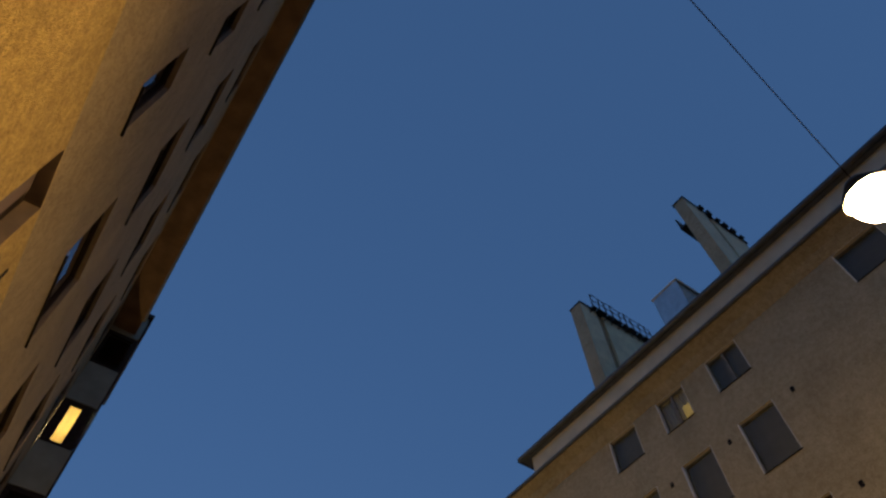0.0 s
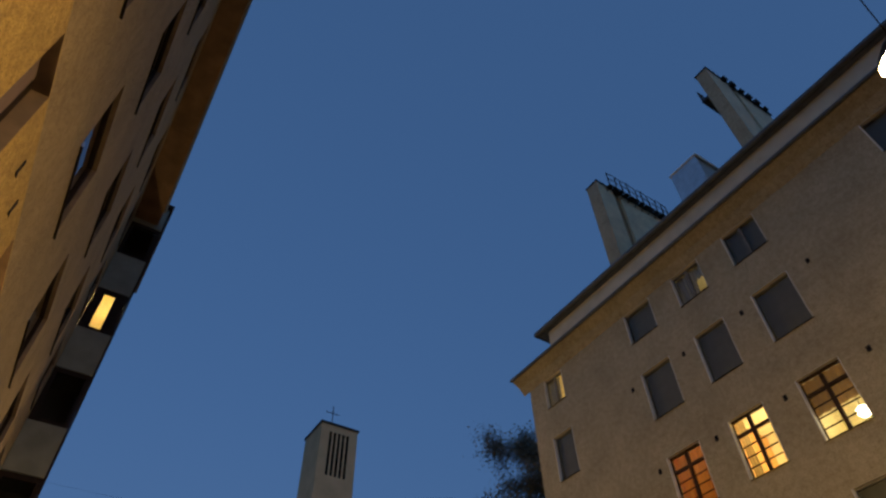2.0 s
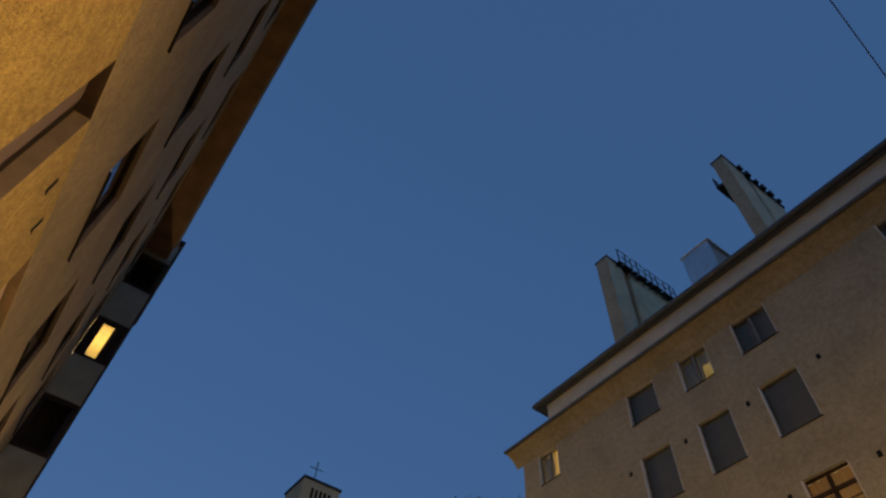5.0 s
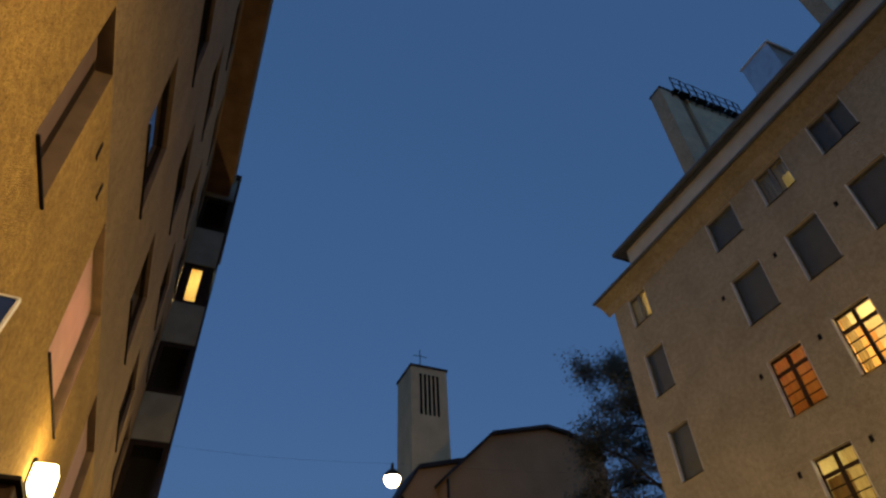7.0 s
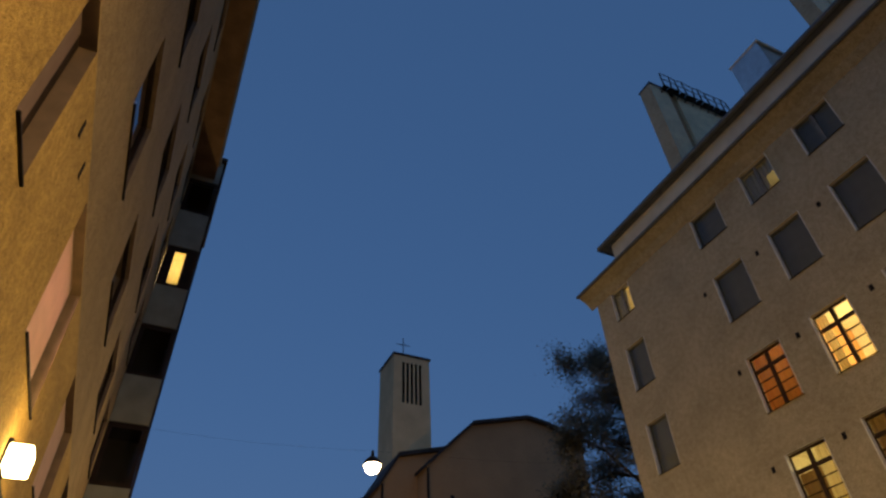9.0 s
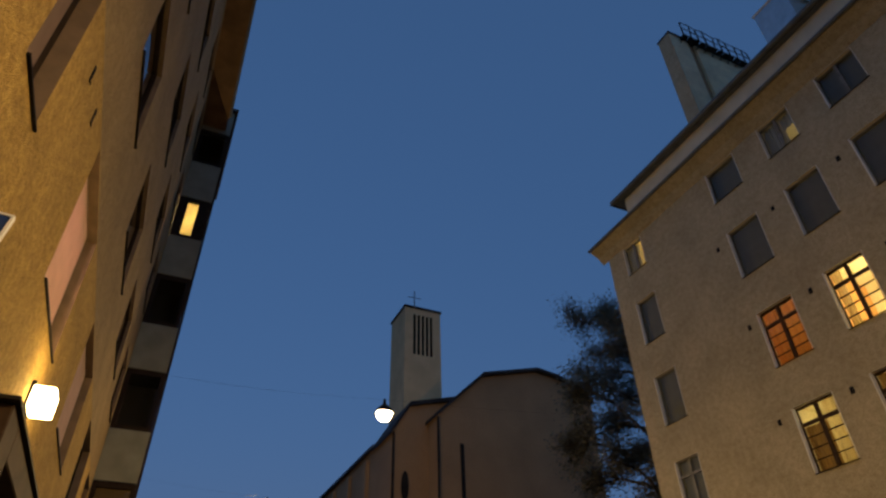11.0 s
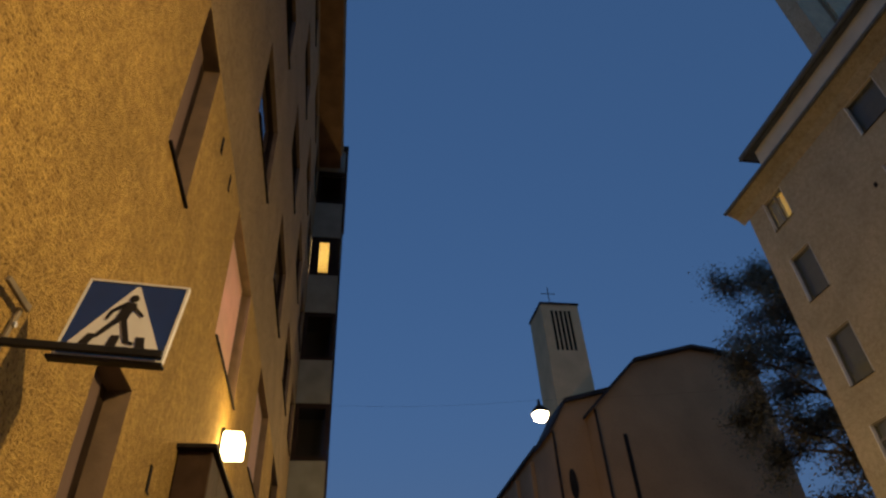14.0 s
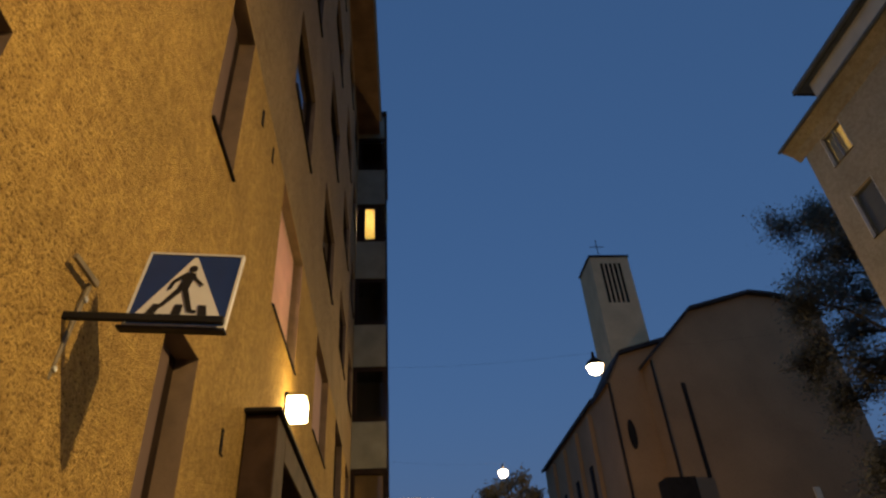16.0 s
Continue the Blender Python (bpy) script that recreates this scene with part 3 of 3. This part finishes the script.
def railing(ob, l, y, z, first=0.6):
    """A light iron walkway along the top edge of a chimney slab: planks, leaning posts, two rails."""
    n = 10
    tops = []
    for i in range(n):
        x = first + (l - first) * i / (n - 1)
        top = (x + 0.1 * math.sin(i * 1.9), y - 0.3, z + 0.85 + 0.07 * math.sin(i * 2.7))
        tops.append(top)
        bm = bmesh.new()
        tube(bm, (x, y - 0.28, z - 0.05), top, 0.032, n=6)
        tube(bm, (x, y - 0.003, z - 0.35), (x, y - 0.28, z - 0.05), 0.03, n=6)
        part("post", bm, IRON, ob)
    for share in (1.0, 0.5):
        bm = bmesh.new()
        for k, (p, q) in enumerate(zip(tops, tops[1:])):
            lo = [(first + (l - first) * (k + d) / (n - 1), y - 0.28, z - 0.05) for d in (0, 1)]
            tube(bm, Vector(lo[0]).lerp(Vector(p), share), Vector(lo[1]).lerp(Vector(q), share), 0.02, n=6)
        part("rail", bm, IRON, ob)
    for i in range(12):
        x = first + (l - first) * i / 12
        bm = bmesh.new()
        box(bm, x, x + (l - first) / 12 - 0.06, y - 0.3, y - 0.003, z - 0.1 - 0.03 * math.sin(i * 2.1), z - 0.04)
        part("walkway_plank", bm, IRON, ob)


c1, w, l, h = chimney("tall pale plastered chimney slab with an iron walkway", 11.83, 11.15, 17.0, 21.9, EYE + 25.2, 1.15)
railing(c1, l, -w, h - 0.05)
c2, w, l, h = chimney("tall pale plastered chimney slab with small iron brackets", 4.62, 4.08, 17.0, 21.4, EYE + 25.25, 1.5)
for i in range(6):
    bm = bmesh.new()
    x = 0.9 + i * 0.55
    box(bm, x, x + 0.24, -w - 0.2, -w - 0.003, h - 0.2, h + 0.1 * math.sin(i * 2.2))
    part("bracket", bm, IRON, c2)
bm = bmesh.new()
box(bm, 0.3, 1.9, 0.003, 0.42, h - 1.25, h - 1.1)
for x in (0.35, 0.85, 1.35, 1.85):
    tube(bm, (x, 0.38, h - 1.1), (x, 0.38, h - 0.35), 0.035, n=6)
for z in (0.4, 0.75):
    tube(bm, (0.35, 0.38, h - z), (1.85, 0.38, h - z), 0.03, n=6)
part("platform", bm, IRON, c2)
vent_box = thing("roof_ventilator", pose(17.0, 7.64, ATTIC + 0.6), "galvanised sheet metal ventilator box on the roof", "ventilator")
bm = bmesh.new()
box(bm, 0, 1.5, -1.32, 0, -0.6, EYE + 21.4 - ATTIC - 0.6)
part("casing", bm, GALV, vent_box, bevel=0.02)
# lamp glint along the top edge, put into a white lid and rim
bm = bmesh.new()
box(bm, -0.04, 1.54, -1.36, 0.04, EYE + 21.4 - ATTIC - 0.597, EYE + 21.4 - ATTIC - 0.55)
part("lid", bm, WHITE, vent_box, "metal lid whitened for the lamp glint")
bm = bmesh.new()
box(bm, -0.04, 1.54, -1.4, -1.363, EYE + 21.4 - ATTIC - 0.68, EYE + 21.4 - ATTIC - 0.54)
part("rim", bm, SIGNWHITE, vent_box, "rim strip whitened for the lamp glint")


# ---- church at the end of the street ----
church = thing("church", pose(0, 0, 0), "plain plastered church with a dark roof and a bell tower", "church")
GY = 42.0
top = [(19.1, 19.3), (23.1, 23.1), (28.4, 24.5), (30.2, 24.25), (31.8, 23.8), (33.8, 22.4)]
top = [(x, EYE + z - 0.25) for x, z in top]
bm = bmesh.new()
prism(bm, [(19.1, 0.0)] + top + [(33.8, 0.0)], "y", GY, GY + 22)
part("nave", bm, STONE, church, "brown plaster gable wall")
bm = bmesh.new()
top[0] = (top[0][0] - 0.25, top[0][1] - 0.25)
lower = [(x, z + 0.01) for x, z in top]
prism(bm, lower + [(x, z + 0.27) for x, z in reversed(lower)], "y", GY - 0.45, GY + 22.5)
part("roof", bm, ROOFING, church, "dark sheet metal roof")
AX = 16.1
front = [(AX, EYE + 17.95), (17.5, EYE + 20.15), (21.8, EYE + 21.3), (26, EYE + 21.3)]
bm = bmesh.new()
prism(bm, [(AX, 0)] + front + [(26, 0)], "y", 43.9, 47.5)
part("transept", bm, STONE, church, "brown plaster end wall")
bm = bmesh.new()
front[0] = (AX - 0.25, EYE + 17.6)
lower = [(x, z + 0.01) for x, z in front]
prism(bm, lower + [(x, z + 0.33) for x, z in reversed(lower)], "y", 43.55, 47.7)
part("transept_roof", bm, ROOFING, church)
bm = bmesh.new()
prism(bm, [(AX + 0.02, 0), (AX + 0.02, EYE + 18.0), (20.0, EYE + 20.0), (26, EYE + 20.0), (26, 0)], "y", 47.51, 67.5)
part("aisle", bm, STONE, church, "brown plaster side wall")
bm = bmesh.new()
prism(bm, [(AX - 0.3, EYE + 17.85), (20.0, EYE + 20.01), (20.0, EYE + 20.3), (AX - 0.3, EYE + 18.15)], "y", 47.71, 67.9)
part("aisle_roof", bm, ROOFING, church)
for k in range(4):
    bm = bmesh.new()
    y = 49.0 + k * 4.6
    box(bm, AX - 0.3, AX + 0.015, y, y + 0.6, 0, EYE + 17.4)
    part("pilaster", bm, STONE, church)
    bm = bmesh.new()
    box(bm, AX - 0.05, AX + 0.015, y + 2.0, y + 2.9, 7, 15.5)
    part("window", bm, DARKROOM, church, "tall dark window")
bm = bmesh.new()
box(bm, 20.88, 21.18, GY - 0.05, GY - 0.004, EYE + 10.3, EYE + 17.0)
part("slit_window", bm, DARKROOM, church, "tall dark slit window")
bm = bmesh.new()
prism(bm, [(17.2 + 0.3 * math.cos(t * math.pi / 8), EYE + 14.0 + 1.1 * math.sin(t * math.pi / 8)) for t in range(16)], "y", 43.84, 43.896)
part("oval_window", bm, DARKROOM, church, "narrow dark oval window")
# dark corner lines; the nave's is corner shade drawn as a dark tube
for x, y, z in ((AX + 0.1, 43.8, 17.9), (19.04, GY - 0.1, 18.8)):
    bm = bmesh.new()
    tube(bm, (x, y, 0), (x, y, EYE + z), 0.085)
    part("corner_line", bm, DARKWOOD, church)
# entrance porch as one solid near-black block
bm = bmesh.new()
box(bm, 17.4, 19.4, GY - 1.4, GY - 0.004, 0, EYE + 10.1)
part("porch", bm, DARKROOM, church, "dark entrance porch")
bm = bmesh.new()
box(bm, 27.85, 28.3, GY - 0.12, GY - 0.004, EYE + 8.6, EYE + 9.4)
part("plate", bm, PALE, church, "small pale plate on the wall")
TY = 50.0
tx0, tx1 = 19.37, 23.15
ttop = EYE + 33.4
# tower core and slit sides near-black, their shade put into the colour
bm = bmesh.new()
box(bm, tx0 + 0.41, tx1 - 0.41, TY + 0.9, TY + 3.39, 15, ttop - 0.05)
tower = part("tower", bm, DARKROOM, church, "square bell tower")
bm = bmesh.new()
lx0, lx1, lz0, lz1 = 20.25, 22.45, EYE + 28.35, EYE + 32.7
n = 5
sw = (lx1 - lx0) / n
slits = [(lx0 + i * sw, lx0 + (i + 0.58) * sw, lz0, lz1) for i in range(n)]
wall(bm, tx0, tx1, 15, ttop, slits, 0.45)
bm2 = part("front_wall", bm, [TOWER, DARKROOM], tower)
bm2.location.y = TY
bm = bmesh.new()
box(bm, tx0, tx0 + 0.4, TY + 0.453, TY + 3.4, 15, ttop)
box(bm, tx1 - 0.4, tx1, TY + 0.453, TY + 3.4, 15, ttop)
box(bm, tx0, tx1, TY + 3.403, TY + 3.8, 15, ttop)
part("side_wall", bm, TOWER, tower)
bm = bmesh.new()
box(bm, tx0 - 0.12, tx1 + 0.12, TY - 0.12, TY + 3.92, ttop + 0.003, ttop + 0.22)
part("tower_roof", bm, ROOFING, tower, bevel=0.02)
bm = bmesh.new()
cx, cy = 20.75, TY + 1.0
tube(bm, (cx, cy, ttop + 0.2), (cx, cy, ttop + 2.75), 0.045, n=6)
tube(bm, (cx - 0.72, cy, ttop + 1.95), (cx + 0.72, cy, ttop + 1.95), 0.04, n=6)
part("cross", bm, IRON, tower, "thin iron cross")


# ---- hung street lamps ----
def street_lamp(spot, left_end, right_end, wire=0.007, tilt=0.0, rim=-0.115, bowl=1.0, hood=0.25, drop=0.3):
    x, y, z = spot
    ob = thing("street_lamp", pose(x, y, z), "glowing lamp hung from a wire across the street", "street lamp", "hung street lamps")
    bm = bmesh.new()
    rings = [(0.13, -0.02), (0.15, -0.06), (0.15, -0.12), (0.125, -0.19), (0.07, -0.235), (0.02, -0.245)]
    vs = [[bm.verts.new((r * math.cos(k * math.pi / 8), r * math.sin(k * math.pi / 8), zz)) for k in range(16)] for r, zz in [(r * bowl, -0.02 + (zz + 0.02) * bowl) for r, zz in rings]]
    for A, B in zip(vs, vs[1:]):
        for k in range(16):
            bm.faces.new((A[k], A[(k + 1) % 16], B[(k + 1) % 16], B[k])).smooth = True
    bm.faces.new(vs[-1])
    p = part("bowl", bm, BULB, ob, "glowing glass bowl")
    p.visible_shadow = False
    # unseen hood; its size, rim and tilt are set to cut the light
    bm = bmesh.new()
    tube(bm, (0, 0, rim), (0, 0, 0.0), hood, hood * 0.88, 24, caps=False)
    tube(bm, (0, 0, 0.0), (0, 0, 0.12), hood * 0.88, hood * 0.4, 24)
    bmesh.ops.rotate(bm, verts=bm.verts, cent=(0, 0, -0.09), matrix=Matrix.Rotation(radians(-tilt), 3, "Y"))
    tube(bm, (0, 0, 0.1), (0, 0, drop + 0.02), 0.06, 0.03, 10)
    part("cutoff_hood", bm, IRON, ob)
    w = thing("overhead_wire", pose(x, y, z + drop), "thin dark wire slung across the street", "wire", "overhead wires")
    for k, e in enumerate((left_end, right_end)):
        bm = bmesh.new()
        e = Vector(e) - Vector((x, y, z + drop))
        pts = [e * t + Vector((0, 0, -0.12 * math.sin(math.pi * t))) for t in [i / 10 for i in range(11)]]
        for p, q in zip(pts, pts[1:]):
            tube(bm, p, q, wire, n=5, caps=False)
        bmesh.ops.remove_doubles(bm, verts=bm.verts, dist=wire * 0.4)
        part("strand", bm, DARKROOM, w)


street_lamp(STREET_LAMPS[0], (LX, -1.05, 7.8), (RX, -0.4, 8.0), 0.005, tilt=13, rim=-0.06, bowl=1.3, hood=0.22, drop=0.12)
street_lamp(STREET_LAMPS[1], (LX, 15.9, 8.7), (RX, 16.3, 10.2), 0.002, rim=-0.115, bowl=1.4)
street_lamp(STREET_LAMPS[2], (LX, 30.6, 10.6), (16.4, 49.3, 12.2), 0.002, rim=0.0, bowl=1.4, hood=0.08)


# ---- signs ----
sign = thing("crossing_sign", pose(LX, 2.07, EYE + 1.118) @ pose(0, 0, 0, 0, 3.5) @ pose(0, 0, -EYE - 1.1), "blue and white pedestrian crossing sign on a wall bracket", "road sign")
TILT = pose(0.193, 0, EYE + 1.06, -8)
SW, SH = 0.345, 0.34
bm = bmesh.new()
for q in ((-0.002, SW + 0.002, 0.0, 0.008), (-0.002, SW + 0.002, SH - 0.008, SH), (-0.002, 0.006, 0.008, SH - 0.008), (SW - 0.006, SW + 0.002, 0.008, SH - 0.008)):
    box(bm, q[0], q[1], -0.004, 0.018, q[2], q[3])
part("rim", bm, SIGNWHITE, sign, "white rim", TILT)
bm = bmesh.new()
box(bm, 0.005, SW - 0.005, 0.0, 0.015, 0.005, SH - 0.005)
plate = part("plate", bm, BLUE, sign, "blue sign plate", TILT)
bm = bmesh.new()
prism(bm, [(0.018, 0.035), (SW - 0.018, 0.035), (SW / 2 + 0.006, SH - 0.02), (SW / 2 - 0.006, SH - 0.02)], "y", -0.003, -0.0005)
part("triangle", bm, SIGNWHITE, sign, "white triangle", TILT)
for x in (0.075, 0.165, 0.26):
    bm = bmesh.new()
    lean = (SW / 2 - x) * 0.16
    prism(bm, [(x - 0.016, 0.045), (x + 0.016, 0.045), (x + 0.016 + lean, 0.095), (x - 0.012 + lean, 0.095)], "y", -0.006, -0.0035)
    part("stripe", bm, BLACK, sign, "black stripe", TILT)
# plain striding shape of bars and a disc
bm = bmesh.new()
mx = SW / 2 - 0.008
prism(bm, [(mx + 0.012 + 0.0155 * math.cos(k * math.pi / 6), 0.262 + 0.0165 * math.sin(k * math.pi / 6)) for k in range(12)], "y", -0.006, -0.0035)
for p in ([(mx - 0.022, 0.165), (mx + 0.016, 0.165), (mx + 0.028, 0.24), (mx - 0.01, 0.245)],
          [(mx - 0.022, 0.168), (mx + 0.004, 0.168), (mx - 0.052, 0.085), (mx - 0.085, 0.062), (mx - 0.09, 0.075), (mx - 0.066, 0.092)],
          [(mx - 0.006, 0.168), (mx + 0.016, 0.168), (mx + 0.052, 0.075), (mx + 0.07, 0.07), (mx + 0.066, 0.06), (mx + 0.036, 0.066)],
          [(mx - 0.012, 0.24), (mx - 0.004, 0.222), (mx - 0.036, 0.195), (mx - 0.046, 0.16), (mx - 0.056, 0.163), (mx - 0.048, 0.203)],
          [(mx + 0.026, 0.238), (mx + 0.024, 0.212), (mx + 0.06, 0.18), (mx + 0.066, 0.19), (mx + 0.036, 0.218)]):
    prism(bm, p, "y", -0.0064, -0.0036)
part("pictogram", bm, BLACK, sign, "plain black striding shape", TILT)
bm = bmesh.new()
box(bm, 0.0, 0.54, -0.034, -0.014, EYE + 1.066, EYE + 1.094)
part("arm", bm, IRON, sign, "dark square arm", bevel=0.003)
bm = bmesh.new()
box(bm, 0.18, 0.545, -0.02, 0.022, EYE + 1.044, EYE + 1.056)
part("bottom_rail", bm, IRON, sign, "dark bottom rail", bevel=0.003)
bm = bmesh.new()
prism(bm, [(0.04, EYE + 1.25), (0.06, EYE + 1.25), (0.017, EYE + 0.86), (-0.003, EYE + 0.86)], "x", 0.003, 0.015)
part("bracket_leg", bm, STEEL, sign, "worn grey steel flat", bevel=0.002)
bm = bmesh.new()
prism(bm, [(-0.125, EYE + 1.25), (-0.12, EYE + 1.272), (0.03, EYE + 1.272), (0.07, EYE + 1.275), (0.07, EYE + 1.248), (0.03, EYE + 1.246)], "x", 0.016, 0.03)
part("bracket_head", bm, STEEL, sign, "worn grey steel flat", bevel=0.002)
for z in (0.9, 1.18):
    bm = bmesh.new()
    tube(bm, (0.015, 0.012 + (z - 0.9) * 0.1, EYE + z), (0.024, 0.012 + (z - 0.9) * 0.1, EYE + z), 0.011, n=6)
    part("bolt", bm, GALV, sign)

shop = thing("hanging_sign", pose(LX, 10.0, 0), "white hanging sign with dark lettering on a wall bracket", "sign")
bm = bmesh.new()
box(bm, 0.9, 1.54, 0.0, 0.08, EYE + 1.68, EYE + 2.33)
part("panel", bm, SIGNWHITE, shop, "white sign panel", bevel=0.01)
for k in range(5):
    bm = bmesh.new()
    box(bm, 0.96 + k * 0.112, 1.04 + k * 0.112, -0.006, -0.001, EYE + 2.09, EYE + 2.23)
    part("letter_bar", bm, BLACK, shop)
bm = bmesh.new()
tube(bm, (0.003, 0.04, EYE + 2.2), (0.9, 0.04, EYE + 2.2), 0.02)
part("arm", bm, IRON, shop)
bm = bmesh.new()
box(bm, 1.6, 1.72, 0.02, 0.06, EYE + 1.95, EYE + 2.31)
box(bm, 1.54, 1.6, 0.03, 0.05, EYE + 2.1, EYE + 2.13)
part("end_plate", bm, SIGNWHITE, shop)


# ---- trees ----
def tree(label, place, height, spread, first, leaves, leaf, seed, lean=0.0):
    rng = random.Random(seed)
    ob = thing("tree", pose(*place), label, "tree")
    bm = bmesh.new()
    p, r = Vector((0, 0, -0.3)), height * 0.02
    stem = [p.copy()]
    for i in range(7):
        q = p + Vector((rng.uniform(-0.2, 0.2) + lean * 0.1, rng.uniform(-0.2, 0.2), height * 0.93 / 7))
        tube(bm, p, q, r, r * 0.82, 8)
        p, r = q, r * 0.82
        stem.append(p.copy())
    part("trunk", bm, BARK, ob)
    tips = []
    for i in range(46):
        t = first + (0.98 - first) * (i / 45)
        k = min(6.99, t * 7)
        base = stem[int(k)].lerp(stem[int(k) + 1], k % 1)
        a = i * 2.4 + rng.uniform(-0.4, 0.4)
        reach = spread * (0.35 + 0.75 * math.sin(math.pi * min(1, (1 - (t - first) / (1 - first)) * 0.75 + 0.12))) * rng.uniform(0.7, 1.15)
        end = base + Vector((math.cos(a) * reach, math.sin(a) * reach, reach * rng.uniform(0.1, 0.5)))
        mid = base.lerp(end, 0.5) + Vector((0, 0, reach * 0.12))
        lb = bmesh.new()
        rr = height * 0.0055 * (1.2 - t * 0.6)
        tube(lb, base, mid, rr, rr * 0.65, 6)
        tube(lb, mid, end, rr * 0.65, rr * 0.2, 5)
        for s_ in range(5):
            u = rng.uniform(0.3, 1.0)
            o_ = mid.lerp(end, (u - 0.3) / 0.7)
            e_ = o_ + Vector((rng.gauss(0, 1), rng.gauss(0, 1), rng.gauss(0.3, 0.8))).normalized() * reach * rng.uniform(0.16, 0.34)
            tube(lb, o_, e_, rr * 0.3, rr * 0.1, 4, caps=False)
            tips.append((o_, e_))
        part("limb", lb, BARK, ob)
    verts, faces = [], []
    for i in range(leaves):
        o_, e_ = tips[rng.randrange(len(tips))]
        c = o_.lerp(e_, rng.uniform(0.1, 1.15)) + Vector((rng.gauss(0, 1), rng.gauss(0, 1), rng.gauss(0, 0.8))) * spread * 0.085
        u = Vector((rng.gauss(0, 1), rng.gauss(0, 1), rng.gauss(0, 1))).normalized()
        v = u.orthogonal().normalized()
        w = leaf * rng.uniform(0.6, 1.3)
        n = len(verts)
        verts += [c - u * w, c + v * w * 0.55 + u * w * 0.1, c + u * w, c - v * w * 0.55]
        faces.append((n, n + 1, n + 2, n + 3))
    me = bpy.data.meshes.new("crown")
    me.from_pydata([tuple(v) for v in verts], [], faces)
    me.materials.append(LEAF)
    cr = new("crown", me)
    cr.parent = ob
    tagged(cr, kind="stuff")
    return ob


tree("tall half-bare dark tree beside the buff house", (24.85, 25.5, 0), 24.4, 5.0, 0.16, 120000, 0.115, 5)
tree("dark round street tree beyond the church", (8.4, 46, 0), 14.3, 3.0, 0.3, 11000, 0.16, 8)
